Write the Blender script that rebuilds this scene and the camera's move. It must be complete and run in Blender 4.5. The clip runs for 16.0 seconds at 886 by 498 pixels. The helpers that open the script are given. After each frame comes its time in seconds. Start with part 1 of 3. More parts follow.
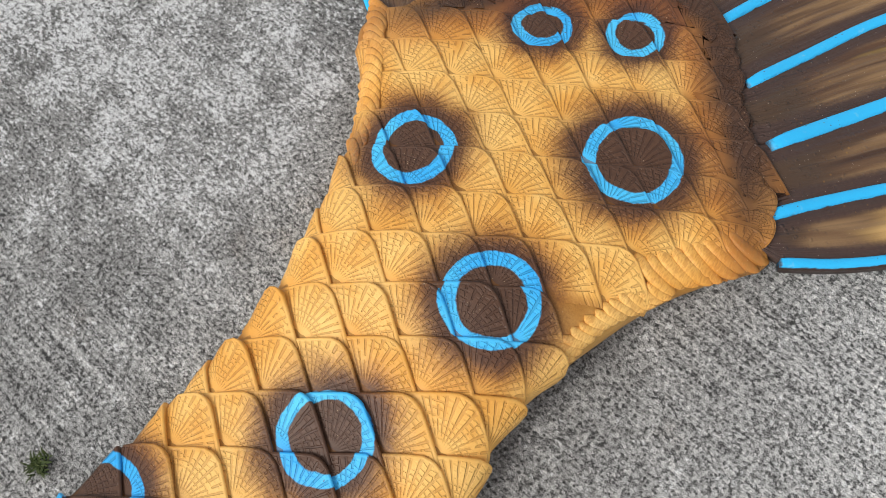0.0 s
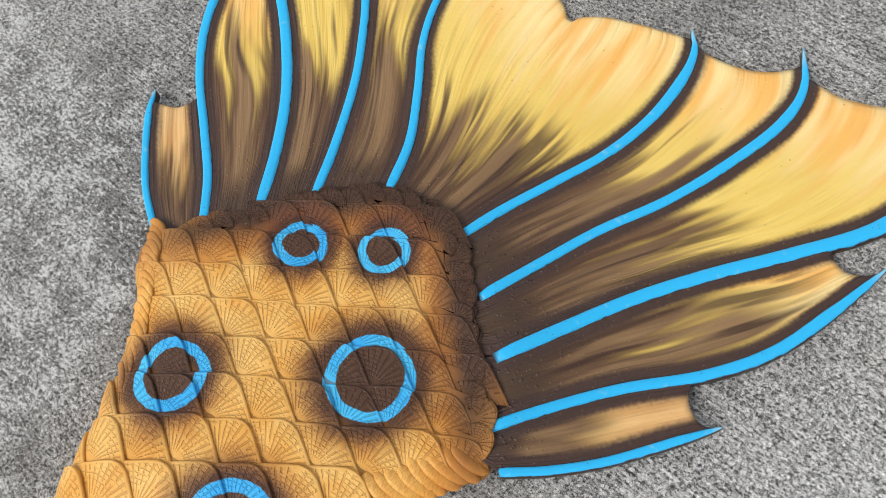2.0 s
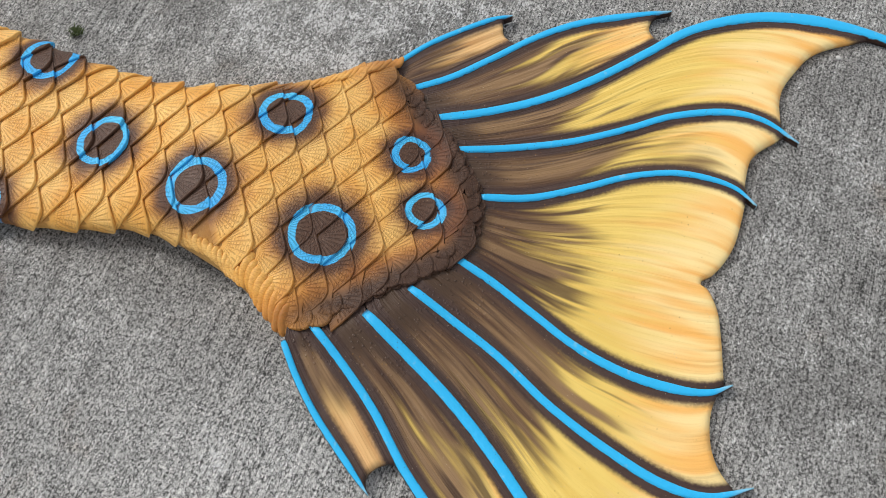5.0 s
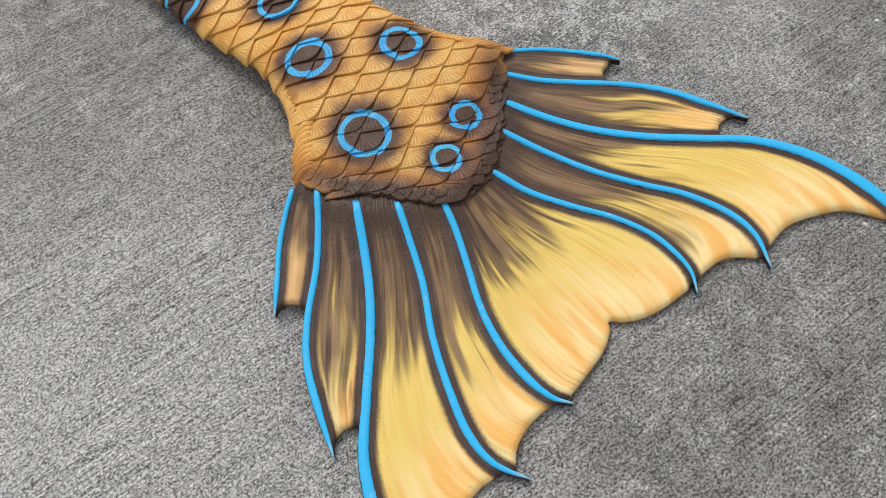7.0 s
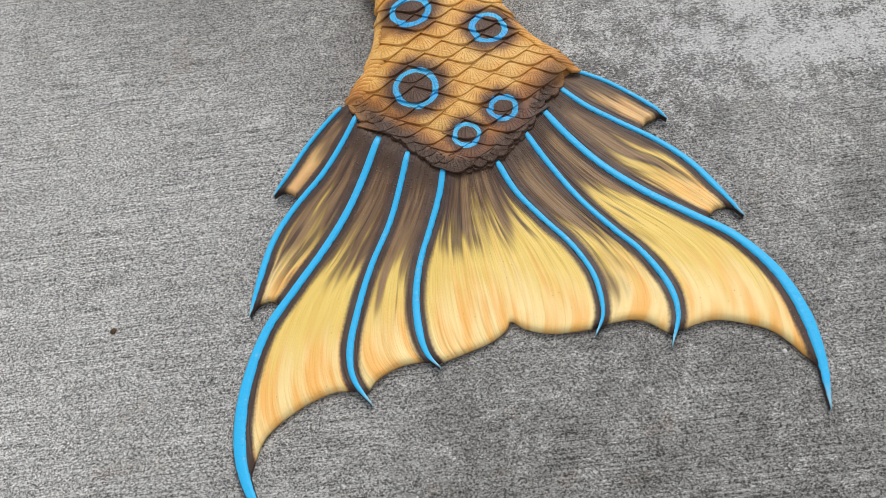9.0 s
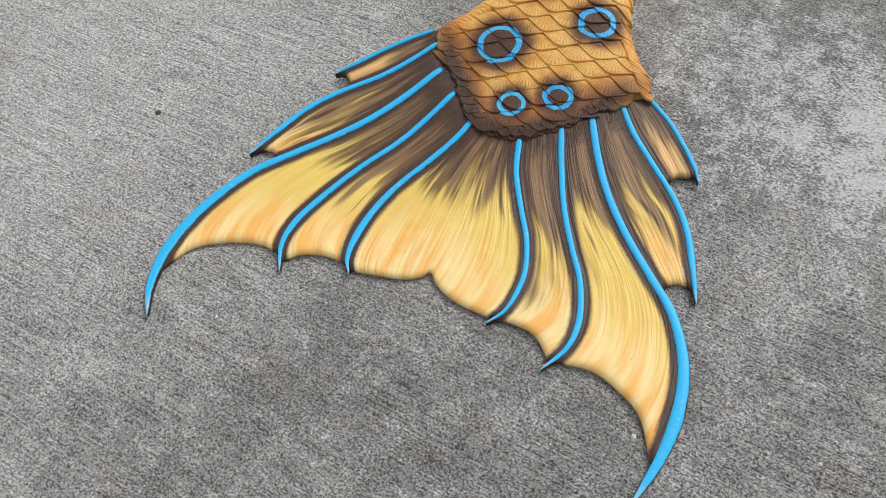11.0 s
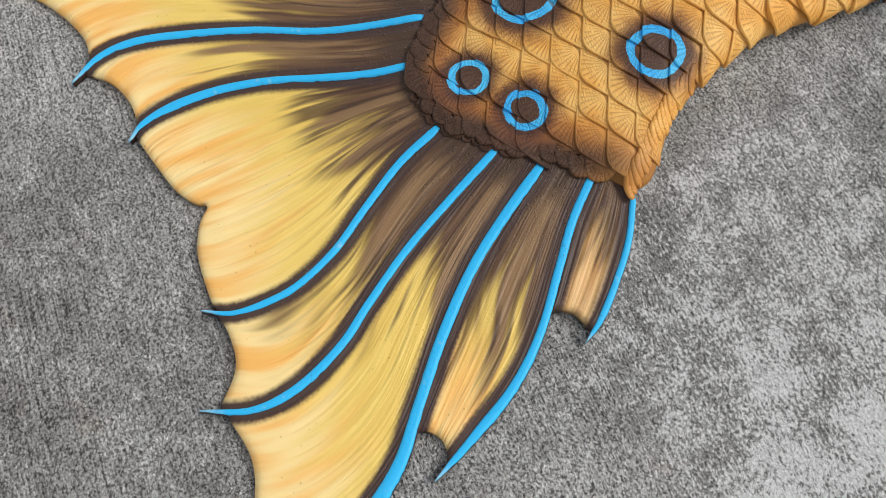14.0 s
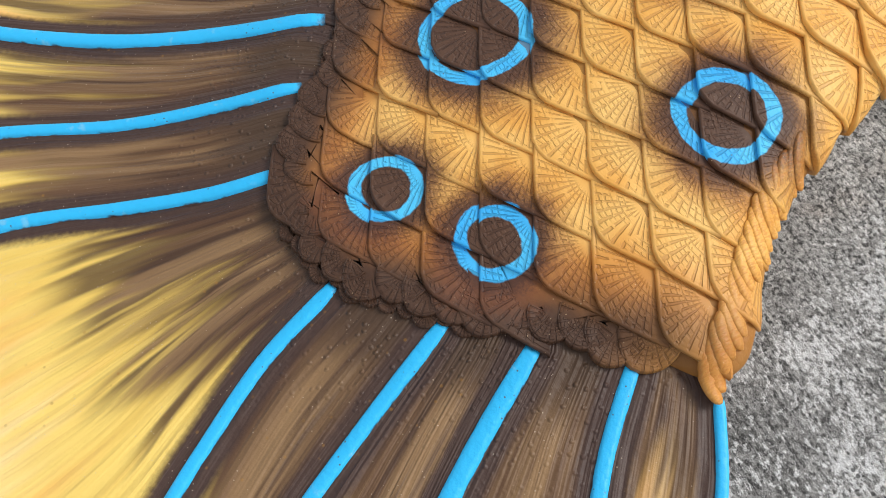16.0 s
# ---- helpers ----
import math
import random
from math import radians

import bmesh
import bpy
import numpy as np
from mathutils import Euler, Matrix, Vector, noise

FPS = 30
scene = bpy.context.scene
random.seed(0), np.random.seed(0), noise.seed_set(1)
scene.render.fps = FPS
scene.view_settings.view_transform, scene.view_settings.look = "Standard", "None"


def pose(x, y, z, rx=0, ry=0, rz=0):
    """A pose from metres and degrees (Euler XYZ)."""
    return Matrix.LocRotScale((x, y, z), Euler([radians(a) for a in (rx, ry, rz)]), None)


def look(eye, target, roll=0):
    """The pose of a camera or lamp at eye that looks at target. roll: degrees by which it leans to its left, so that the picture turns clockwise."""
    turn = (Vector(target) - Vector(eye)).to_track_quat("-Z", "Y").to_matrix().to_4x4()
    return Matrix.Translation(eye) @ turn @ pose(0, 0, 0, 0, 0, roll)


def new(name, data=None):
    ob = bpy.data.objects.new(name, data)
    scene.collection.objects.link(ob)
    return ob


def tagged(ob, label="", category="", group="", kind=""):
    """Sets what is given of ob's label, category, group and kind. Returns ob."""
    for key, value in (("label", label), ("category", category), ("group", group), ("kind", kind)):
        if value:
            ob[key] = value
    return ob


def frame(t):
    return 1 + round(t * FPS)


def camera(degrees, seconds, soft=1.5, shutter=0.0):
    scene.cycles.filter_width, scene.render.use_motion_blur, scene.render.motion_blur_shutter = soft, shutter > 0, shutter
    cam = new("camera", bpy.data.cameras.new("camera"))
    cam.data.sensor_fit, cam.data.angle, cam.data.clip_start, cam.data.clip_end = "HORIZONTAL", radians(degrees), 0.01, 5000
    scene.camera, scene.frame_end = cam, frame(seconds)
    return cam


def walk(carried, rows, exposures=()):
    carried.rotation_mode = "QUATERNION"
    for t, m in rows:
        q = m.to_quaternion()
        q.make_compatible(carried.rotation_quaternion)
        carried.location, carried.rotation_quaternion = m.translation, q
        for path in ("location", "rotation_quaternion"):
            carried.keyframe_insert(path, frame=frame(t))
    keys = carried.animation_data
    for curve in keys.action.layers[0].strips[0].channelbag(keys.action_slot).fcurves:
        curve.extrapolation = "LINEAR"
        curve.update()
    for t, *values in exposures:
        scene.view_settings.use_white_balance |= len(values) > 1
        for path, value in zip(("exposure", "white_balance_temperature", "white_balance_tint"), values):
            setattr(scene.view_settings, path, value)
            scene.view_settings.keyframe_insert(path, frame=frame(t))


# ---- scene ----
cam = camera(52.8, 16.0, soft=0.65)
PATH = [
    (0, (-0.124, 0.418, 0.581), (0.446, -0.105, -1.263), -13.8),
    (0.5, (-0.124, 0.371, 0.597), (0.375, -0.224, -1.246), -13.8),
    (1, (-0.15, 0.325, 0.609), (0.32, -0.304, -1.231), -13.8),
    (1.5, (-0.185, 0.285, 0.646), (0.302, -0.351, -1.187), -12.4),
    (2, (-0.22, 0.242, 0.67), (0.358, -0.371, -1.144), -12.6),
    (2.5, (-0.266, 0.2, 0.696), (0.421, -0.33, -1.106), -12.7),
    (3, (-0.285, 0.163, 0.706), (0.465, -0.268, -1.098), -11.2),
    (3.5, (-0.304, 0.103, 0.736), (0.493, -0.148, -1.081), -12.7),
    (4, (-0.326, 0.068, 0.778), (0.483, -0.024, -1.049), -10.2),
    (4.5, (-0.372, 0.002, 0.805), (0.468, 0.097, -1.007), -7.0),
    (4.7, (-0.385, -0.04, 0.818), (0.454, 0.133, -0.989), -6.7),
    (6.8, (-0.377, -0.415, 0.932), (0.251, 0.331, -0.814), -7.3),
    (7, (-0.372, -0.466, 0.941), (0.208, 0.345, -0.793), -8.2),
    (7.5, (-0.336, -0.535, 0.955), (0.122, 0.353, -0.778), -9.3),
    (8, (-0.256, -0.587, 0.968), (0.079, 0.337, -0.774), -8.5),
    (8.5, (-0.177, -0.636, 1.008), (0.034, 0.324, -0.734), -9.4),
    (9, (-0.09, -0.716, 1.036), (-0.023, 0.304, -0.683), -10.5),
    (9.2, (-0.053, -0.757, 1.039), (-0.04, 0.284, -0.668), -10.3),
    (11.3, (0.407, -0.734, 1.019), (-0.181, 0.133, -0.684), -8.8),
    (11.5, (0.452, -0.72, 1.018), (-0.154, 0.112, -0.697), -8.0),
    (12, (0.503, -0.657, 1.005), (-0.105, 0.119, -0.735), -6.3),
    (12.5, (0.489, -0.521, 0.975), (-0.106, 0.204, -0.791), -4.0),
    (13, (0.463, -0.401, 0.926), (-0.137, 0.263, -0.863), -2.6),
    (13.5, (0.445, -0.316, 0.863), (-0.182, 0.205, -0.964), -0.6),
    (14, (0.439, -0.211, 0.792), (-0.217, 0.157, -1.062), 0.1),
    (14.5, (0.409, -0.141, 0.694), (-0.252, 0.171, -1.168), -1.5),
    (15, (0.362, -0.099, 0.583), (-0.361, 0.243, -1.25), -3.1),
    (15.5, (0.294, -0.073, 0.493), (-0.492, 0.324, -1.303), -3.7),
    (16, (0.252, -0.053, 0.444), (-0.535, 0.423, -1.332), -2.7),
]
walk(cam, [(t, look(eye, target, roll)) for t, eye, target, roll in PATH],
     exposures=((0, 0.15), (2.5, 0.08), (4.5, 0.05), (9, -0.01), (12, 0.01), (13.5, -0.03), (15, 0.03), (16, 0.19)))

# ---- light ----
SUN_HEIGHT, SUN_TURN = 48.0, 22.0
world = bpy.data.worlds.new("overcast_sky")
scene.world = world
world.use_nodes = True
wn, wl = world.node_tree.nodes, world.node_tree.links
sky = wn.new("ShaderNodeTexSky")
sky.sky_type, sky.sun_disc = "NISHITA", False
sky.sun_elevation, sky.sun_rotation = radians(SUN_HEIGHT), radians(SUN_TURN)
veil = wn.new("ShaderNodeHueSaturation")
veil.inputs["Saturation"].default_value = 0.22
wl.new(sky.outputs[0], veil.inputs["Color"])
wl.new(veil.outputs[0], wn["Background"].inputs["Color"])
wn["Background"].inputs["Strength"].default_value = 0.17
sun = new("sun", bpy.data.lights.new("sun", "SUN"))
sun.data.energy, sun.data.angle, sun.data.color = 1.8, radians(24), (1.0, 0.97, 0.92)
a, e = radians(SUN_TURN), radians(SUN_HEIGHT)
sun.matrix_world = look((math.sin(a) * math.cos(e) * 9, math.cos(a) * math.cos(e) * 9, math.sin(e) * 9), (0, 0, 0))


# ---- material helpers ----
class Nodes:
    """A small builder for procedural materials."""

    def __init__(self, name):
        self.mat = bpy.data.materials.new(name)
        self.mat.use_nodes = True
        self.tree = self.mat.node_tree
        self.bsdf = self.tree.nodes["Principled BSDF"]

    def put(self, socket, value):
        if isinstance(value, bpy.types.NodeSocket):
            self.tree.links.new(value, socket)
        elif isinstance(value, tuple) and len(value) == 3 and socket.type == "RGBA":
            socket.default_value = (*value, 1)
        else:
            socket.default_value = value

    def node(self, kind, **values):
        n = self.tree.nodes.new(kind)
        for key, value in values.items():
            self.put(n.inputs[key.replace("_", " ")], value)
        return n

    def math(self, op, a, b=0.0, clamp=False):
        n = self.tree.nodes.new("ShaderNodeMath")
        n.operation, n.use_clamp = op, clamp
        self.put(n.inputs[0], a)
        self.put(n.inputs[1], b)
        return n.outputs[0]

    def vmath(self, op, a, b=(0, 0, 0)):
        n = self.tree.nodes.new("ShaderNodeVectorMath")
        n.operation = op
        self.put(n.inputs[0], a)
        self.put(n.inputs[1], b)
        return n.outputs["Value"] if op in ("LENGTH", "DISTANCE") else n.outputs[0]

    def step(self, x, low, high):
        """0 below low, 1 above high, smooth between (low may exceed high)."""
        n = self.tree.nodes.new("ShaderNodeMapRange")
        n.interpolation_type = "SMOOTHSTEP"
        self.put(n.inputs[0], x)
        flip = low > high
        self.put(n.inputs[1], min(low, high))
        self.put(n.inputs[2], max(low, high))
        self.put(n.inputs[3], 1.0 if flip else 0.0)
        self.put(n.inputs[4], 0.0 if flip else 1.0)
        return n.outputs[0]

    def mix(self, f, a, b):
        n = self.tree.nodes.new("ShaderNodeMix")
        n.data_type = "RGBA"
        self.put(n.inputs[0], f)
        self.put(n.inputs[6], a)
        self.put(n.inputs[7], b)
        return n.outputs[2]

    def place(self):
        return self.tree.nodes.new("ShaderNodeNewGeometry").outputs["Position"]

    def uv(self, layer):
        n = self.tree.nodes.new("ShaderNodeUVMap")
        n.uv_map = layer
        s = self.tree.nodes.new("ShaderNodeSeparateXYZ")
        self.tree.links.new(n.outputs[0], s.inputs[0])
        return s.outputs[0], s.outputs[1]

    def join(self, x, y, z=0.0):
        n = self.tree.nodes.new("ShaderNodeCombineXYZ")
        for i, v in enumerate((x, y, z)):
            self.put(n.inputs[i], v)
        return n.outputs[0]

    def noise(self, vector, scale, detail=4.0, rough=0.55):
        n = self.node("ShaderNodeTexNoise", Scale=scale, Detail=detail, Roughness=rough)
        self.put(n.inputs["Vector"], vector)
        return n.outputs[0]

    def spots(self, vector, scale, jitter=1.0):
        n = self.node("ShaderNodeTexVoronoi", Scale=scale, Randomness=jitter)
        self.put(n.inputs["Vector"], vector)
        return n.outputs["Distance"], n.outputs["Color"]

    def chance(self):
        return self.tree.nodes.new("ShaderNodeObjectInfo").outputs["Random"]

    def done(self, colour, rough, height=None, depth=0.001, strength=1.0, gloss=0.3):
        self.put(self.bsdf.inputs["Base Color"], colour)
        self.put(self.bsdf.inputs["Roughness"], rough)
        self.bsdf.inputs["Specular IOR Level"].default_value = gloss
        if height is not None:
            n = self.node("ShaderNodeBump", Strength=strength, Distance=depth)
            self.put(n.inputs["Height"], height)
            self.tree.links.new(n.outputs[0], self.bsdf.inputs["Normal"])
        return self.mat


OCHRE, AMBER, RUST = (0.77, 0.37, 0.072), (0.88, 0.53, 0.16), (0.46, 0.150, 0.026)
BROWN, SEPIA = (0.044, 0.020, 0.013), (0.098, 0.048, 0.025)
BLUE, PALE = (0.030, 0.46, 0.84), (0.34, 0.60, 0.70)
YELLOW, STRAW, PEACH = (0.83, 0.59, 0.15), (0.93, 0.70, 0.31), (0.90, 0.47, 0.12)

# rings of paint on the scales: centre x, centre y, outer radius, stroke
RINGS = ((-0.029, 0.1460, 0.0335, 0.0086), (0.098, 0.2195, 0.0290, 0.0084), (-0.008, 0.283, 0.0315, 0.0090),
         (0.033, 0.407, 0.0305, 0.0084), (0.083, 0.0810, 0.0208, 0.0067), (0.022, 0.0510, 0.0206, 0.0065),
         (0.130, 0.516, 0.0310, 0.0080), (-0.062, 0.520, 0.0310, 0.0080))


def body_paint(k):
    """Ochre airbrush with dark haloes round blue rings, darkening into brown at the border with the fin."""
    p = k.place()
    s = k.tree.nodes.new("ShaderNodeSeparateXYZ")
    k.put(s.inputs[0], p)
    # each scale carries its bit of the rings a little off from the next
    luck = k.chance()
    shift = k.join(k.math("MULTIPLY", k.math("SUBTRACT", luck, 0.5), 0.0030), k.math("MULTIPLY", k.math("SUBTRACT", k.math("FRACT", k.math("MULTIPLY", luck, 7.3)), 0.5), 0.0030))
    flat = k.vmath("ADD", k.join(s.outputs[0], s.outputs[1]), shift)
    broad, fine = k.noise(p, 22.0, 3.0), k.noise(p, 240.0, 4.0)
    col = k.mix(k.step(broad, 0.35, 0.65), OCHRE, AMBER)
    col = k.mix(k.math("MULTIPLY", k.chance(), 0.25), col, (0.58, 0.26, 0.035))
    wob = k.math("MULTIPLY", k.math("SUBTRACT", k.noise(p, 150.0, 3.0), 0.5), 0.0026)
    wob = k.math("ADD", wob, k.math("MULTIPLY", k.math("SUBTRACT", k.noise(p, 26.0, 1.0), 0.5), 0.0052))
    thin = k.math("MULTIPLY", k.math("SUBTRACT", k.noise(p, 38.0, 1.0), 0.5), 0.0035)
    soft = k.math("MULTIPLY", k.math("SUBTRACT", k.noise(p, 45.0, 3.0), 0.5), 0.018)
    mist = k.math("MULTIPLY", k.math("SUBTRACT", k.noise(p, 700.0, 2.0), 0.5), 0.012)
    halo, glow, core, ring = 0.0, 0.0, 0.0, 0.0
    for x, y, r, w in RINGS:
        d = k.vmath("DISTANCE", flat, (x, y, 0))
        dw, ds = k.math("ADD", d, wob), k.math("ADD", k.math("ADD", d, soft), mist)
        halo = k.math("MAXIMUM", halo, k.step(ds, r * 1.42 + 0.007, r * 1.06))
        glow = k.math("MAXIMUM", glow, k.step(ds, r * 1.62 + 0.013, r * 1.22))
        core = k.math("MAXIMUM", core, k.step(dw, r - w * 0.2, r - w * 0.9))
        band = k.math("MULTIPLY", k.step(dw, r + 0.0006, r - 0.0006), k.step(k.math("ADD", dw, thin), r - w - 0.0006, r - w + 0.0006))
        ring = k.math("MAXIMUM", ring, band)
    # inward distance from the pointed border with the fin; the dark band fades towards the hips
    border = k.math("MAXIMUM", k.math("MULTIPLY", k.math("ADD", s.outputs[0], 0.012), -1.25), k.math("MULTIPLY", k.math("SUBTRACT", s.outputs[0], 0.050), 0.85))
    border = k.math("MAXIMUM", border, -0.002)
    inward = k.math("ADD", k.math("SUBTRACT", s.outputs[1], border), soft)
    hip = k.step(k.math("ABSOLUTE", k.math("SUBTRACT", s.outputs[0], 0.03)), 0.19, 0.12)
    rim = k.math("MULTIPLY", k.step(inward, 0.056, 0.008), hip)
    rim2 = k.math("MULTIPLY", k.step(inward, 0.085, 0.03), k.math("ADD", 0.35, k.math("MULTIPLY", hip, 0.4)))
    col = k.mix(rim2, col, RUST)
    col = k.mix(rim, col, k.mix(fine, BROWN, SEPIA))
    col = k.mix(k.math("MULTIPLY", glow, 0.72), col, (0.205, 0.066, 0.024))
    col = k.mix(k.math("MULTIPLY", halo, 0.90), col, k.mix(fine, (0.040, 0.017, 0.014), (0.085, 0.036, 0.022)))
    col = k.mix(core, col, k.mix(fine, (0.115, 0.055, 0.030), (0.060, 0.029, 0.018)))
    dust = k.math("MULTIPLY", k.step(k.spots(p, 290.0)[0], 0.12, 0.06), k.step(k.noise(p, 50.0), 0.48, 0.62))
    col = k.mix(k.math("MULTIPLY", dust, 0.5), col, (0.70, 0.52, 0.32))
    worn = k.step(k.noise(p, 420.0, 3.0), 0.22, 0.34)
    return k.mix(k.math("MULTIPLY", ring, worn), col, k.mix(k.step(broad, 0.35, 0.65), (0.036, 0.40, 0.82), (0.075, 0.52, 0.86))), fine


def scale_material():
    """Scales with a fan of grooves and fine arcs across them."""
    k = Nodes("painted_scale")
    u, v = k.uv("fan")
    col, fine = body_paint(k)
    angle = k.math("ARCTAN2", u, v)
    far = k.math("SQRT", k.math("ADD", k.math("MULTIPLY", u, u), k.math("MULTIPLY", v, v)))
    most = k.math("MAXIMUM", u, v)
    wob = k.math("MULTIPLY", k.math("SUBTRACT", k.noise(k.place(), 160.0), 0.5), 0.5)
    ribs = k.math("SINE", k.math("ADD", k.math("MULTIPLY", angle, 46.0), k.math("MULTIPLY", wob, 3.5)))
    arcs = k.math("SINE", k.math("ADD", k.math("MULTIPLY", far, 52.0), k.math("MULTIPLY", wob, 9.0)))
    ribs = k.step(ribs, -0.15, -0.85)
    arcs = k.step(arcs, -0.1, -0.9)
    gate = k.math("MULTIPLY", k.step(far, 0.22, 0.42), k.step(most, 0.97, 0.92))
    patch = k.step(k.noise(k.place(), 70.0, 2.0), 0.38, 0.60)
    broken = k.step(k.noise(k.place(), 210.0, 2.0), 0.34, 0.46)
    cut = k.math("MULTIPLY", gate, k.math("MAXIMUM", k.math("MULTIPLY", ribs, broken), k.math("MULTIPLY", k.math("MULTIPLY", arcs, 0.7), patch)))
    # seam line where scales overlap: pooled brown paint plus shade put into the colour
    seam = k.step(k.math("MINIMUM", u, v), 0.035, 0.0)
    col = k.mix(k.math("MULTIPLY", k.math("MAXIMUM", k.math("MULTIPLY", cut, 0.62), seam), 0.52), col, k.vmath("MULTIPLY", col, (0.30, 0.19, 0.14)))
    lip = k.math("MULTIPLY", k.step(most, 0.93, 0.98), 0.5)
    height = k.math("ADD", k.math("ADD", k.math("MULTIPLY", cut, -1.0), lip), k.math("MULTIPLY", fine, 0.35))
    return k.done(col, k.math("ADD", 0.38, k.math("MULTIPLY", fine, 0.22)), height, 0.0008, 0.85)


def skin_material():
    k = Nodes("painted_skin")
    col, fine = body_paint(k)
    col = k.mix(0.55, col, (0.22, 0.085, 0.015))
    return k.done(col, 0.5, fine, 0.001, 0.6)


def fold_material():
    k = Nodes("painted_fold")
    col, fine = body_paint(k)
    lines = k.noise(k.vmath("MULTIPLY", k.place(), (900, 250, 250)), 1.0, 2.0)
    col = k.mix(k.math("MULTIPLY", k.step(lines, 0.55, 0.4), 0.35), col, RUST)
    return k.done(col, 0.42, lines, 0.0008, 0.8)


def web_material():
    """Fin membrane: brown airbrush beside the rays and at the root, yellow beyond, peach towards the free edge."""
    k = Nodes("painted_fin")
    p = k.place()
    u, v = k.uv("web")
    near, root = k.uv("reach")
    rim, tone = k.uv("rim")
    fu, fv = k.uv("flow")
    deep = k.math("MULTIPLY", tone, 37.0)
    # the airbrush strokes wander a little across the membrane
    ru = fu
    fu = k.math("ADD", fu, k.math("MULTIPLY", k.math("SUBTRACT", k.noise(p, 7.0, 1.0), 0.5), 0.7))
    # the two outermost membranes are short, with little brown and more peach
    outer = k.math("MAXIMUM", k.step(tone, 0.13, 0.10), k.step(tone, 0.82, 0.86))
    root = k.math("MULTIPLY", root, k.math("ADD", 1.0, k.math("MULTIPLY", outer, 1.7)))
    streak = k.noise(k.join(k.math("MULTIPLY", fu, 1.35), k.math("MULTIPLY", fv, 0.9), deep), 1.6, 2.0, 0.5)
    finer = k.noise(k.join(k.math("MULTIPLY", fu, 3.0), k.math("MULTIPLY", fv, 1.0), deep), 1.4, 2.0, 0.45)
    grain = k.noise(p, 330.0, 4.0)
    # yellow field, with peach and cream streaks towards the rim
    col = k.mix(k.step(finer, 0.36, 0.62), (0.78, 0.53, 0.12), YELLOW)
    edge = k.step(k.math("ADD", rim, k.math("MULTIPLY", k.math("SUBTRACT", finer, 0.5), 0.10)), 0.115, 0.02)
    col = k.mix(edge, col, k.mix(k.step(streak, 0.36, 0.62), PEACH, STRAW))
    col = k.mix(k.math("MULTIPLY", outer, 0.75), col, k.mix(k.step(finer, 0.38, 0.62), (0.42, 0.22, 0.09), (0.72, 0.44, 0.20)))
    # brown root with long fingers
    reach = k.math("ADD", k.math("SUBTRACT", root, k.math("MULTIPLY", k.step(tone, 0.52, 0.62), 0.03)), k.math("MULTIPLY", k.math("SUBTRACT", streak, 0.5), -0.40))
    dark = k.step(reach, 0.192, 0.095)
    olive = k.step(reach, 0.215, 0.13)
    col = k.mix(k.math("MULTIPLY", olive, 0.5), col, (0.27, 0.16, 0.035))
    tan = k.mix(k.step(finer, 0.48, 0.80), SEPIA, (0.20, 0.115, 0.052))
    core = k.math("MULTIPLY", k.step(k.math("ABSOLUTE", k.math("SUBTRACT", u, 0.5)), 0.36, 0.08), k.step(root, 0.004, 0.04))
    tan = k.mix(k.math("MULTIPLY", core, k.step(streak, 0.34, 0.60)), tan, (0.27, 0.160, 0.075))
    tan = k.mix(k.math("MULTIPLY", k.step(finer, 0.48, 0.30), 0.8), tan, BROWN)
    finger = k.noise(k.join(k.math("MULTIPLY", fu, 1.9), k.math("MULTIPLY", fv, 0.75), k.math("ADD", deep, 9.0)), 1.5, 2.0, 0.5)
    finger = k.math("MULTIPLY", k.step(finger, 0.52, 0.64), k.step(k.math("ADD", root, k.math("MULTIPLY", k.math("SUBTRACT", streak, 0.5), 0.12)), 0.235, 0.17))
    col = k.mix(k.math("MULTIPLY", finger, 0.85), col, (0.085, 0.046, 0.024))
    tan = k.mix(k.step(root, 0.045, 0.005), tan, (0.075, 0.042, 0.024))
    col = k.mix(dark, col, tan)
    # brown line along each ray
    side = k.math("ADD", near, k.math("MULTIPLY", k.math("SUBTRACT", streak, 0.5), 0.008))
    side = k.math("ADD", side, k.math("MULTIPLY", k.math("SUBTRACT", grain, 0.5), 0.003))
    col = k.mix(k.step(side, 0.0115, 0.0050), col, k.mix(grain, (0.050, 0.026, 0.020), (0.078, 0.045, 0.034)))
    dots = k.math("MULTIPLY", k.step(k.spots(p, 130.0)[0], 0.16, 0.05), k.step(k.noise(p, 25.0), 0.50, 0.62))
    col = k.mix(k.math("MULTIPLY", dots, 0.5), col, (0.33, 0.16, 0.03))
    dust = k.math("MULTIPLY", k.step(k.spots(p, 310.0)[0], 0.13, 0.07), k.step(k.noise(p, 60.0), 0.47, 0.60))
    col = k.mix(k.math("MULTIPLY", dust, 0.55), col, (0.62, 0.50, 0.38))
    bumps = k.step(k.spots(p, 210.0)[0], 0.35, 0.05)
    bumps = k.math("ADD", k.math("MULTIPLY", bumps, k.step(root, 0.10, 0.0)), k.math("MULTIPLY", k.noise(p, 75.0, 3.0), k.step(root, 0.14, 0.0)))
    wrinkle = k.noise(k.join(k.math("MULTIPLY", ru, 5.0), k.math("MULTIPLY", fv, 1.4), deep), 1.5, 2.0, 0.45)
    height = k.math("ADD", wrinkle, k.math("ADD", k.math("MULTIPLY", bumps, 0.35), k.math("MULTIPLY", grain, 0.14)))
    return k.done(col, k.math("ADD", 0.38, k.math("MULTIPLY", grain, 0.18)), height, 0.0026, 0.9, gloss=0.34)


